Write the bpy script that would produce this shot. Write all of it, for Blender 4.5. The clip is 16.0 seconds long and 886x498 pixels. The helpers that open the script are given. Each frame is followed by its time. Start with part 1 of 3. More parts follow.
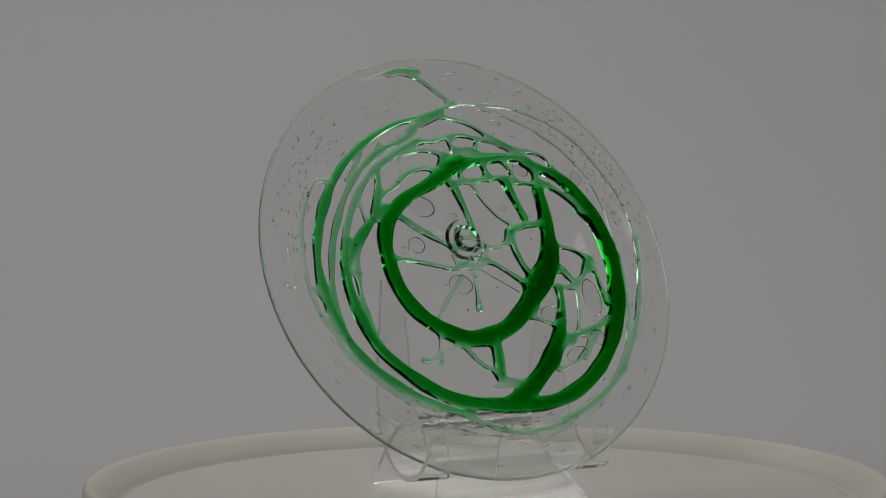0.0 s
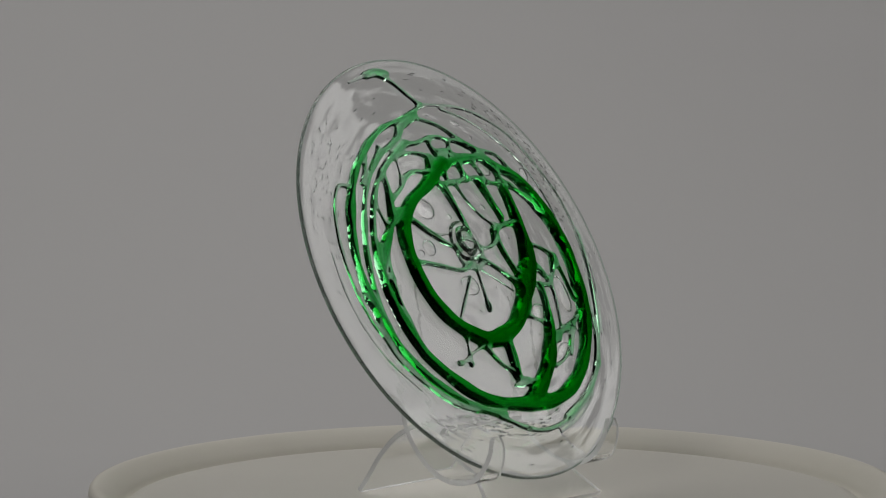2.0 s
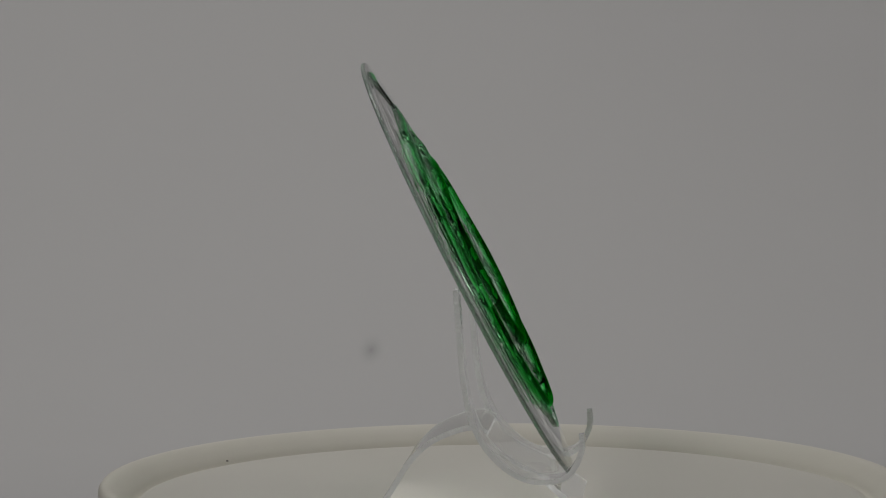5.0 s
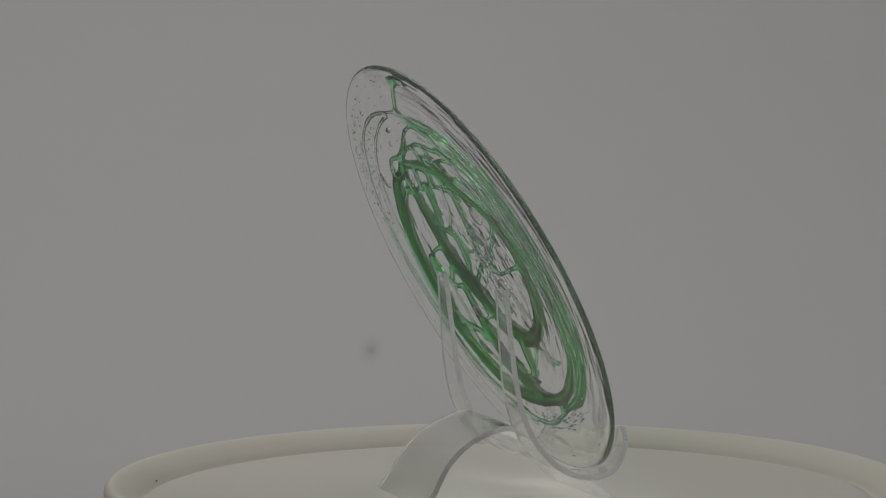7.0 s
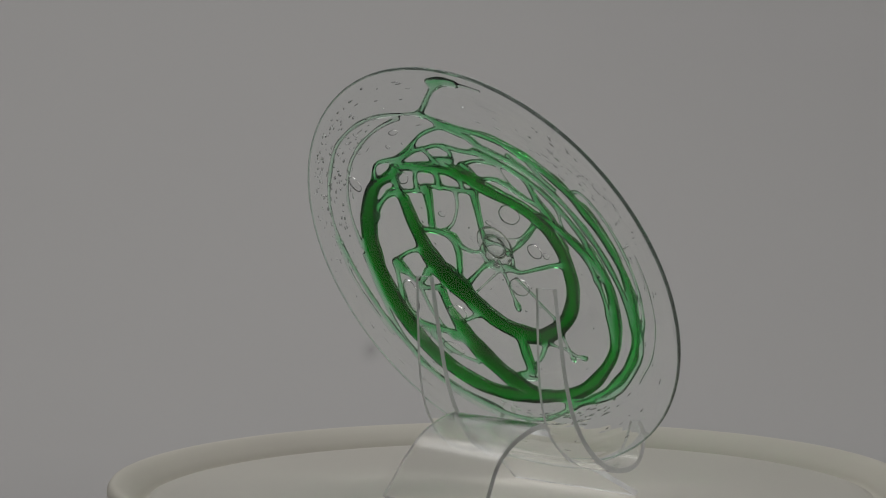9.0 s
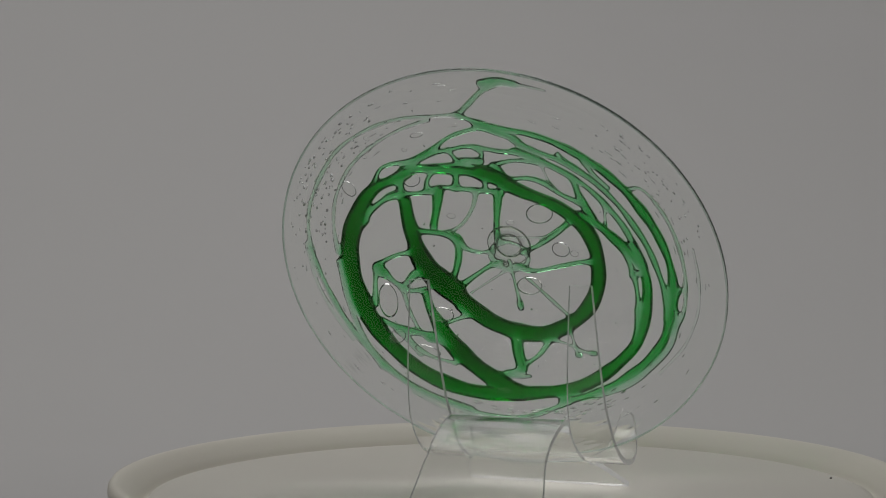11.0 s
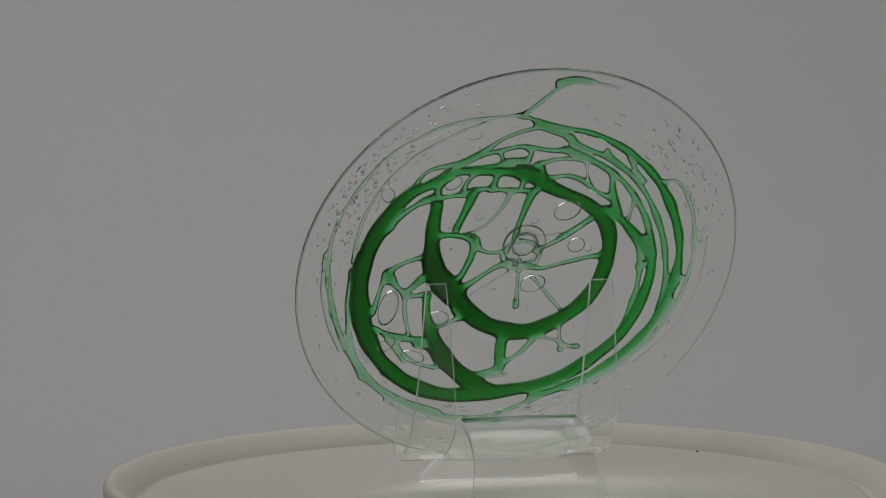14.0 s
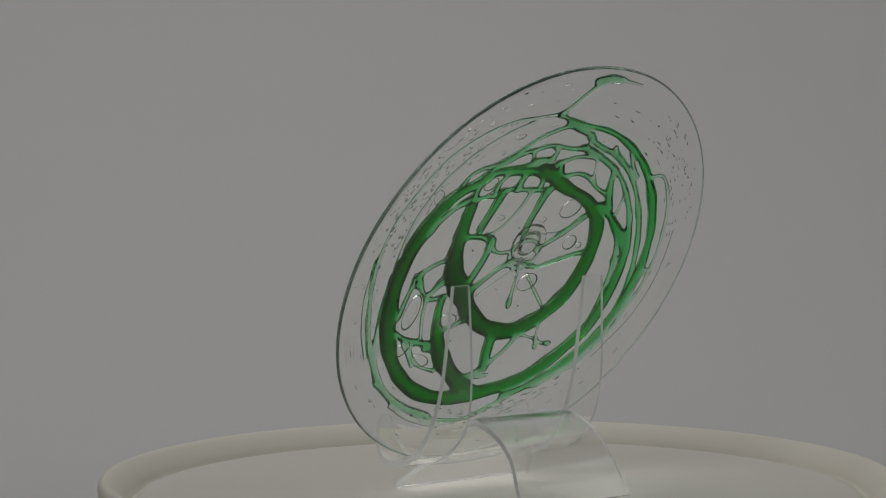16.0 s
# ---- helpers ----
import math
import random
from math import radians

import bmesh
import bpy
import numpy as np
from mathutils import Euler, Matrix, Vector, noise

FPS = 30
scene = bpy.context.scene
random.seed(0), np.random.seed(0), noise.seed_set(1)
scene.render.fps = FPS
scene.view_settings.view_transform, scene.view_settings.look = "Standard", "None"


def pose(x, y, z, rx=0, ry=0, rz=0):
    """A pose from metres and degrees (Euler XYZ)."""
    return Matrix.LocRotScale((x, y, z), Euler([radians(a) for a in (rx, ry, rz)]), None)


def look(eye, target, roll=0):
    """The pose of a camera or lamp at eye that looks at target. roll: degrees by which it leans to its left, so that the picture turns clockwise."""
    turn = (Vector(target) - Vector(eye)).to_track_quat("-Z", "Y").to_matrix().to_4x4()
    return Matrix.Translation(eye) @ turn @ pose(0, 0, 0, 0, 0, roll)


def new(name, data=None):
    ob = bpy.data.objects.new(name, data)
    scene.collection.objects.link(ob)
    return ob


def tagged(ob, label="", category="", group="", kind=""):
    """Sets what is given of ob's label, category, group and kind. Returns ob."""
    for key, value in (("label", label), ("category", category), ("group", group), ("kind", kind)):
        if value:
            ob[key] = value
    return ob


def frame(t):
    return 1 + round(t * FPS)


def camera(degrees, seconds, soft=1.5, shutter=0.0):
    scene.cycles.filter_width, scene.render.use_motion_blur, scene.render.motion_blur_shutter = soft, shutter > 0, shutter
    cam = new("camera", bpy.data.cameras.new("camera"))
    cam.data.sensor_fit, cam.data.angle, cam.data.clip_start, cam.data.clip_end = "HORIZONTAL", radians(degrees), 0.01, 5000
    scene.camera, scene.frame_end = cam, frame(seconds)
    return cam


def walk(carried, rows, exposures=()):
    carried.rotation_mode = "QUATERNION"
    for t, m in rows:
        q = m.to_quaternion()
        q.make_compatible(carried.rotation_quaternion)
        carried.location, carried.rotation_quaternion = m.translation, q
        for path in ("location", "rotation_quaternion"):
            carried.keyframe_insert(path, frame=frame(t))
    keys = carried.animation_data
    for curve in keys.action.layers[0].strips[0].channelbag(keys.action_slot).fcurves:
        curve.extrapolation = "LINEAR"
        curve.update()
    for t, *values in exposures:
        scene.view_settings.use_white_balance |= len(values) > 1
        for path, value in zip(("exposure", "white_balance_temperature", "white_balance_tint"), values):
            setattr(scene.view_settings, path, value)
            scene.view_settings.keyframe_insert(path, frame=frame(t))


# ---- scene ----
# ---- camera ----
# A long lens on a tripod; the turntable in front of it turns once in half a minute.
cam = camera(13.845, 16.0, soft=1.1, shutter=0.5)
EYE, YAW, PITCH = (0.0693, -1.7478, 0.2818), -3.097, 5.315
CAM_POSE = pose(*EYE, 90 - PITCH, 0, -YAW) @ pose(0, 0, 0, 0, 0, -0.03)
walk(cam, [(0.0, CAM_POSE), (16.0, CAM_POSE)], exposures=[(0.0, 0.0), (16.0, 0.0)])

# ---- light ----
world = bpy.data.worlds.new("studio")
world.use_nodes = True
world.node_tree.nodes["Background"].inputs[0].default_value = (1.0, 0.98, 0.95, 1)
world.node_tree.nodes["Background"].inputs[1].default_value = 0.02
scene.world = world


def softbox(name, eye, target, w, h, watts):
    data = bpy.data.lights.new(name, "AREA")
    data.shape, data.size, data.size_y, data.energy, data.color = "RECTANGLE", w, h, watts, (1.0, 0.977, 0.968)
    ob = new(name, data)
    ob.matrix_world = look(eye, target)
    return ob


softbox("overhead_light", (-0.25, 0.42, 1.10), (-0.25, 0.42, 0), 1.6, 0.6, 6.7)
softbox("side_light", (1.35, 0.40, 0.80), (0.0, -0.7, 0.1), 0.7, 0.7, 2.1)
softbox("key_light", (-1.1, -1.8, 1.35), (-0.2, 0.6, 0.1), 0.8, 0.8, 10.4)


# ---- materials ----
def material(name):
    m = bpy.data.materials.new(name)
    m.use_nodes = True
    nt = m.node_tree
    nt.nodes.clear()
    out = nt.nodes.new("ShaderNodeOutputMaterial")
    return m, nt, out


def node(nt, kind, **inputs):
    n = nt.nodes.new(kind)
    for k, v in inputs.items():
        n.inputs[k.replace("_", " ")].default_value = v
    return n


def matte(name, colour, rough, grain=400, bump=0.05, spread=0.06, coarse=6):
    """A dull surface with fine grain and broad, faint unevenness."""
    m, nt, out = material(name)
    b = node(nt, "ShaderNodeBsdfPrincipled", Roughness=rough)
    tc = nt.nodes.new("ShaderNodeTexCoord")
    fine, broad = node(nt, "ShaderNodeTexNoise", Scale=grain, Detail=4), node(nt, "ShaderNodeTexNoise", Scale=coarse, Detail=3)
    for n in (fine, broad):
        nt.links.new(tc.outputs["Object"], n.inputs["Vector"])
    mix = nt.nodes.new("ShaderNodeMix")
    mix.data_type = "RGBA"
    lo, hi = [c * (1 - spread) for c in colour], [min(1, c * (1 + spread)) for c in colour]
    mix.inputs[6].default_value, mix.inputs[7].default_value = (*lo, 1), (*hi, 1)
    nt.links.new(broad.outputs["Fac"], mix.inputs[0])
    nt.links.new(mix.outputs[2], b.inputs["Base Color"])
    bp = node(nt, "ShaderNodeBump", Strength=bump, Distance=0.001)
    nt.links.new(fine.outputs["Fac"], bp.inputs["Height"])
    nt.links.new(bp.outputs["Normal"], b.inputs["Normal"])
    nt.links.new(b.outputs[0], out.inputs[0])
    return m


def glass(name, colour, ior, rough=0.0, wave=0, depth=0.0):
    """Clear glass; wave and depth give the slow ripples of a hand-spun surface."""
    m, nt, out = material(name)
    g = node(nt, "ShaderNodeBsdfGlass", Color=(*colour, 1), Roughness=rough, IOR=ior)
    if wave:
        tc = nt.nodes.new("ShaderNodeTexCoord")
        n = node(nt, "ShaderNodeTexNoise", Scale=wave, Detail=1.5)
        bp = node(nt, "ShaderNodeBump", Strength=1.0, Distance=depth)
        nt.links.new(tc.outputs["Object"], n.inputs["Vector"])
        nt.links.new(n.outputs["Fac"], bp.inputs["Height"])
        nt.links.new(bp.outputs["Normal"], g.inputs["Normal"])
    nt.links.new(g.outputs[0], out.inputs[0])
    return m


def lit_sawn_edge():
    """The cut edge of an acrylic sheet: translucent, with fine saw marks, and piped light painted in as white."""
    m, nt, out = material("lit_sawn_acrylic_edge")
    # the near-white base stands in for light piped out through the edge
    b = node(nt, "ShaderNodeBsdfPrincipled", Base_Color=(0.95, 0.955, 0.95, 1), Roughness=0.1, IOR=1.49)
    b.inputs["Transmission Weight"].default_value = 0.42
    tc = nt.nodes.new("ShaderNodeTexCoord")
    marks = node(nt, "ShaderNodeTexNoise", Scale=900, Detail=2)
    chips = node(nt, "ShaderNodeTexNoise", Scale=160, Detail=1)
    add = nt.nodes.new("ShaderNodeMath")
    add.operation = "ADD"
    bp = node(nt, "ShaderNodeBump", Strength=1.0, Distance=0.0008)
    for k, n in enumerate((marks, chips)):
        nt.links.new(tc.outputs["Object"], n.inputs["Vector"])
        nt.links.new(n.outputs["Fac"], add.inputs[k])
    nt.links.new(add.outputs[0], bp.inputs["Height"])
    nt.links.new(bp.outputs["Normal"], b.inputs["Normal"])
    nt.links.new(b.outputs[0], out.inputs[0])
    return m


def spun_glass():
    """Clear glass with the drawn-out, concentric ripples of a spun disc."""
    m, nt, out = material("spun_glass")
    tc = nt.nodes.new("ShaderNodeTexCoord")
    sep = nt.nodes.new("ShaderNodeSeparateXYZ")
    nt.links.new(tc.outputs["Object"], sep.inputs[0])

    def calc(op, a, b=None):
        n = nt.nodes.new("ShaderNodeMath")
        n.operation = op
        for k, x in enumerate((a, b)):
            if x is None:
                continue
            if isinstance(x, float):
                n.inputs[k].default_value = x
            else:
                nt.links.new(x, n.inputs[k])
        return n.outputs[0]

    x, y = sep.outputs[0], sep.outputs[1]
    rad = calc("SQRT", calc("ADD", calc("MULTIPLY", x, x), calc("MULTIPLY", y, y)))
    ang = calc("ARCTAN2", y, x)
    com = nt.nodes.new("ShaderNodeCombineXYZ")
    nt.links.new(calc("MULTIPLY", rad, 120.0), com.inputs[0])
    nt.links.new(calc("MULTIPLY", calc("SINE", ang), 2.4), com.inputs[1])
    nt.links.new(calc("MULTIPLY", calc("COSINE", ang), 2.4), com.inputs[2])
    streaks = node(nt, "ShaderNodeTexNoise", Scale=1.0, Detail=1.5)
    nt.links.new(com.outputs[0], streaks.inputs["Vector"])
    swell = node(nt, "ShaderNodeTexNoise", Scale=30, Detail=1)
    nt.links.new(tc.outputs["Object"], swell.inputs["Vector"])
    h = calc("ADD", calc("MULTIPLY", streaks.outputs["Fac"], 0.9), calc("MULTIPLY", swell.outputs["Fac"], 0.5))
    bp = node(nt, "ShaderNodeBump", Strength=1.0, Distance=0.0007)
    nt.links.new(h, bp.inputs["Height"])
    g = node(nt, "ShaderNodeBsdfGlass", Color=(0.990, 0.997, 0.992, 1), Roughness=0.0, IOR=1.5)
    nt.links.new(bp.outputs["Normal"], g.inputs["Normal"])
    nt.links.new(g.outputs[0], out.inputs[0])
    return m


def rim_glass():
    """The fire-polished rim: the faint green light it gathers from the whole disc is put into its colour; it glints
    unevenly.
    """
    m, nt, out = material("rim_glass")
    b = node(nt, "ShaderNodeBsdfPrincipled", Base_Color=(0.60, 0.75, 0.65, 1), Roughness=0.18, IOR=1.45)
    b.inputs["Transmission Weight"].default_value = 0.72
    tc = nt.nodes.new("ShaderNodeTexCoord")
    n = node(nt, "ShaderNodeTexNoise", Scale=130, Detail=2)
    bp = node(nt, "ShaderNodeBump", Strength=1.0, Distance=0.0012)
    nt.links.new(tc.outputs["Object"], n.inputs["Vector"])
    nt.links.new(n.outputs["Fac"], bp.inputs["Height"])
    nt.links.new(bp.outputs["Normal"], b.inputs["Normal"])
    nt.links.new(b.outputs[0], out.inputs[0])
    return m


def green_glass():
    """Green glass: it takes up more red and blue the thicker it lies."""
    m, nt, out = material("green_glass")
    at = nt.nodes.new("ShaderNodeAttribute")
    at.attribute_name = "thickness"
    chans = nt.nodes.new("ShaderNodeCombineColor")
    for k, absorb in enumerate((1.6, 0.3, 1.2)):
        mul = nt.nodes.new("ShaderNodeMath")
        mul.operation, mul.inputs[1].default_value = "MULTIPLY", -absorb
        ex = nt.nodes.new("ShaderNodeMath")
        ex.operation = "EXPONENT"
        nt.links.new(at.outputs["Fac"], mul.inputs[0])
        nt.links.new(mul.outputs[0], ex.inputs[0])
        nt.links.new(ex.outputs[0], chans.inputs[k])
    g = node(nt, "ShaderNodeBsdfGlass", Roughness=0.0, IOR=1.53)
    nt.links.new(chans.outputs[0], g.inputs["Color"])
    tc = nt.nodes.new("ShaderNodeTexCoord")
    n = node(nt, "ShaderNodeTexNoise", Scale=110, Detail=3)
    bp = node(nt, "ShaderNodeBump", Strength=1.0, Distance=0.0005)
    nt.links.new(tc.outputs["Object"], n.inputs["Vector"])
    nt.links.new(n.outputs["Fac"], bp.inputs["Height"])
    nt.links.new(bp.outputs["Normal"], g.inputs["Normal"])
    nt.links.new(g.outputs[0], out.inputs[0])
    return m


def add_smudge(m, at, size, shade):
    """A small faint smudge on a surface, at a place of its own."""
    nt = m.node_tree
    tc = nt.nodes.new("ShaderNodeTexCoord")
    mp = nt.nodes.new("ShaderNodeMapping")
    mp.vector_type = "TEXTURE"
    mp.inputs["Location"].default_value, mp.inputs["Scale"].default_value = at, size
    gr = nt.nodes.new("ShaderNodeTexGradient")
    gr.gradient_type = "QUADRATIC_SPHERE"
    nt.links.new(tc.outputs["Object"], mp.inputs["Vector"])
    nt.links.new(mp.outputs[0], gr.inputs[0])
    bsdf = next(n for n in nt.nodes if n.type == "BSDF_PRINCIPLED")
    src = bsdf.inputs["Base Color"].links[0].from_socket
    mix = nt.nodes.new("ShaderNodeMix")
    mix.data_type, mix.blend_type = "RGBA", "MULTIPLY"
    mix.inputs[7].default_value = (shade, shade, shade, 1)
    nt.links.new(gr.outputs["Fac"], mix.inputs[0])
    nt.links.new(src, mix.inputs[6])
    nt.links.new(mix.outputs[2], bsdf.inputs["Base Color"])


PAPER = matte("grey_paper", (0.44, 0.437, 0.432), 0.95, grain=900, bump=0.03, spread=0.03, coarse=2.5)
add_smudge(PAPER, (-0.100, 0.540, 0.0035), (0.010, 0.023, 0.026), 0.68)
WALL = matte("wall_paint", (0.16, 0.16, 0.155), 0.9, grain=60, bump=0.1)
FLOOR = matte("floor_screed", (0.12, 0.12, 0.115), 0.8, grain=80, bump=0.2)
PLASTIC = matte("cream_plastic", (0.53, 0.516, 0.463), 0.5, grain=500, bump=0.03, spread=0.03, coarse=14)
RIM_PLASTIC = matte("beige_plastic", (0.57, 0.55, 0.48), 0.55, grain=500, bump=0.04, spread=0.05, coarse=18)
DUST = matte("dust", (0.06, 0.055, 0.05), 0.9, grain=2000, bump=0.2)
CLEAR = spun_glass()
GREEN = green_glass()
ACRYLIC = glass("acrylic", (0.99, 0.993, 0.99), 1.36, rough=0.015)
BENT = glass("bent_acrylic", (0.975, 0.978, 0.975), 1.40, rough=0.09)
SAWN_LIT = lit_sawn_edge()
PUNTY = glass("punty_glass", (0.97, 0.99, 0.975), 1.27, wave=90, depth=0.0002)
AIR = glass("air_in_glass", (1, 1, 1), 0.67)
RIM = rim_glass()


# ---- helpers for meshes ----
def mesh_object(name, verts, faces, mat, parent=None, smooth=True, label=""):
    me = bpy.data.meshes.new(name)
    me.from_pydata([tuple(v) for v in verts], [], faces)
    bm = bmesh.new()
    bm.from_mesh(me)
    bmesh.ops.recalc_face_normals(bm, faces=bm.faces)
    bm.to_mesh(me)
    bm.free()
    if smooth:
        me.polygons.foreach_set("use_smooth", [True] * len(me.polygons))
    me.materials.append(mat)
    ob = new(name, me)
    if parent:
        ob.parent = parent
    if label:
        ob["label"] = label
    return ob


def lathe(profile, steps, closed=True):
    """Verts and faces of a profile of (radius, height) turned about z. closed: the profile is a loop."""
    verts, faces, ring = [], [], []
    for r, z in profile:
        if r < 1e-6:
            ring.append([len(verts)] * steps)
            verts.append((0, 0, z))
        else:
            ring.append(list(range(len(verts), len(verts) + steps)))
            verts += [(r * math.cos(2 * math.pi * k / steps), r * math.sin(2 * math.pi * k / steps), z) for k in range(steps)]
    pairs = list(zip(ring, ring[1:])) + ([(ring[-1], ring[0])] if closed else [])
    for a, b in pairs:
        for k in range(steps):
            j = (k + 1) % steps
            quad = []
            for v in (a[k], a[j], b[j], b[k]):
                if v not in quad:
                    quad.append(v)
            if len(quad) > 2:
                faces.append(quad)
    return verts, faces


def spline(pts, step):
    """Points about step apart along a smooth curve through pts (any dimension)."""
    P = np.array(pts, float)
    if len(P) == 2:
        n = max(2, int(np.linalg.norm(P[1] - P[0]) / step) + 1)
        return P[0] + (P[1] - P[0]) * np.linspace(0, 1, n)[:, None]
    Q = np.vstack([2 * P[0] - P[1], P, 2 * P[-1] - P[-2]])
    out = []
    for a, b, c, d in zip(Q, Q[1:], Q[2:], Q[3:]):
        n = max(2, int(np.linalg.norm(c - b) / step) + 1)
        s = np.linspace(0, 1, n, endpoint=False)[:, None]
        out.append(0.5 * (2 * b + (c - a) * s + (2 * a - 5 * b + 4 * c - d) * s ** 2 + (3 * b - a - 3 * c + d) * s ** 3))
    return np.vstack(out + [P[-1:]])


# ---- the studio ----
GROUND = -0.034


def box_shell(name, x0, x1, y0, y1, z0, z1, mat):
    v = [(x, y, z) for x in (x0, x1) for y in (y0, y1) for z in (z0, z1)]
    f = [(0, 1, 3, 2), (4, 6, 7, 5), (0, 4, 5, 1), (2, 3, 7, 6), (0, 2, 6, 4), (1, 5, 7, 3)]
    return tagged(mesh_object(name, v, f, mat, smooth=False), kind="structure")


tagged(box_shell("floor", -2.2, 2.2, -3.4, 1.6, GROUND - 0.1, GROUND - 0.004, FLOOR), "grey screed floor of the studio", "floor")
tagged(box_shell("ceiling", -2.2, 2.2, -3.4, 1.6, 2.4, 2.5, WALL), "plain painted ceiling", "ceiling")
tagged(box_shell("wall_north", -2.2, 2.2, 1.6, 1.7, GROUND - 0.1, 2.5, WALL), "plain painted studio wall", "wall")
tagged(box_shell("wall_south", -2.2, 2.2, -3.5, -3.4, GROUND - 0.1, 2.5, WALL), "plain painted studio wall", "wall")
tagged(box_shell("wall_west", -2.3, -2.2, -3.5, 1.7, GROUND - 0.1, 2.5, WALL), "plain painted studio wall", "wall")
tagged(box_shell("wall_east", 2.2, 2.3, -3.5, 1.7, GROUND - 0.1, 2.5, WALL), "plain painted studio wall", "wall")


def backdrop():
    """A sheet of grey paper that runs along the floor and sweeps up behind the turntable."""
    prof = [(-0.9, GROUND)] + [(0.35 + 0.5 * math.sin(a), GROUND + 0.5 - 0.5 * math.cos(a)) for a in np.linspace(0, math.pi / 2, 24)] + [(0.85, 0.98)]
    xs = np.linspace(-0.62, 0.62, 14)
    verts = [(x, y, z) for y, z in prof for x in xs]
    n = len(xs)
    faces = [(r * n + k, r * n + k + 1, (r + 1) * n + k + 1, (r + 1) * n + k) for r in range(len(prof) - 1) for k in range(n - 1)]
    ob = mesh_object("backdrop", verts, faces, PAPER)
    so = ob.modifiers.new("thickness", "SOLIDIFY")
    so.thickness, so.offset = 0.001, 0
    return tagged(ob, "seamless light grey paper backdrop sweeping up behind the turntable", "backdrop", kind="structure")


backdrop()

# ---- the turntable ----
TT_CENTRE = (0.0063, 0.0044)


SPECKS = [(0.1327, 0.1007, 0.0008), (-0.0995, -0.1486, 0.0007)]


def turntable():
    top = new("turntable")
    lip = [(0.1766, -0.0018), (0.1774, -0.0034), (0.1788, -0.0032), (0.1796, -0.0010), (0.1822, 0.0018), (0.1850, 0.0046), (0.1878, 0.0069), (0.1898, 0.0079), (0.1915, 0.0083),
           (0.1932, 0.0078), (0.1945, 0.0060), (0.1948, 0.0035), (0.1942, -0.0010), (0.192, -0.012), (0.189, -0.016), (0.186, -0.0165), (0.183, -0.012), (0.180, -0.0065), (0.1765, -0.0050)]
    v, f = lathe(lip, 160)
    mesh_object("rim", v, f, RIM_PLASTIC, top, label="raised rounded cream rim")
    plate = [(0, 0), (0.05, 0), (0.10, 0), (0.165, -0.0001), (0.172, -0.0004), (0.1755, -0.0013), (0.1762, -0.0022), (0.1755, -0.0050), (0, -0.0050)]
    v, f = lathe(plate, 128, closed=False)
    mesh_object("plate", v, f, PLASTIC, top, label="flat cream plastic disc")
    for x, y, d in SPECKS:
        v, f = lathe([(0, 0.0006), (d * 0.6, 0.0005), (d, 0.0), (0, -0.0002)], 8, closed=False)
        mesh_object("dust_speck", [(x + p, y + q, z) for p, q, z in v], f, DUST, top, label="dark speck of dust")
    base = [(0, -0.0055), (0.10, -0.0055), (0.105, -0.008), (0.112, -0.028), (0.112, GROUND + 0.0005), (0, GROUND + 0.0005)]
    v, f = lathe(base, 96, closed=False)
    mesh_object("base", v, f, PLASTIC, top)
    return tagged(top, "round cream plastic turntable with a raised rim, turning", "turntable")


# ---- the acrylic stand ----
def strip(name, prof, left, right, thick, parent, label="", mat=None):
    """A bent sheet: prof is its centre line (y, z), left and right its edges x at each point of it."""
    P = np.array(prof)
    d = np.gradient(P, axis=0)
    nrm = np.stack([-d[:, 1], d[:, 0]], 1) / np.linalg.norm(d, axis=1)[:, None] * thick / 2
    verts, faces = [], []
    for k in range(len(P)):
        a, b = P[k] + nrm[k], P[k] - nrm[k]
        verts += [(x, q[0], q[1]) for x, q in ((left[k], a), (right[k], a), (right[k], b), (left[k], b))]
    n = len(P)
    for k in range(n - 1):
        for j in range(4):
            i = (j + 1) % 4
            faces.append((k * 4 + j, k * 4 + i, (k + 1) * 4 + i, (k + 1) * 4 + j))
    faces += [(0, 1, 2, 3), tuple(range((n - 1) * 4, n * 4))]
    ob = mesh_object(name, verts, faces, mat or ACRYLIC, parent, label=label)
    me = ob.data
    me.materials.append(SAWN_LIT)
    for p in me.polygons:
        cols = {v % 4 for v in p.vertices}
        p.material_index = 0 if cols in ({0, 1}, {2, 3}) else 1
    for e in me.edges:
        a, b = e.vertices
        if a % 4 == b % 4 or max(a, b) < 4 or min(a, b) >= (n - 1) * 4:
            e.use_edge_sharp = True
    ob.visible_shadow = False                  # a clear pane lets the light through
    return ob


def blend(prof, rows):
    """Edge positions along prof from rows of (share of the length, x)."""
    P = np.array(prof)
    s = np.concatenate([[0], np.cumsum(np.linalg.norm(np.diff(P, axis=0), axis=1))])
    return np.interp(s / s[-1], [r[0] for r in rows], [r[1] for r in rows])


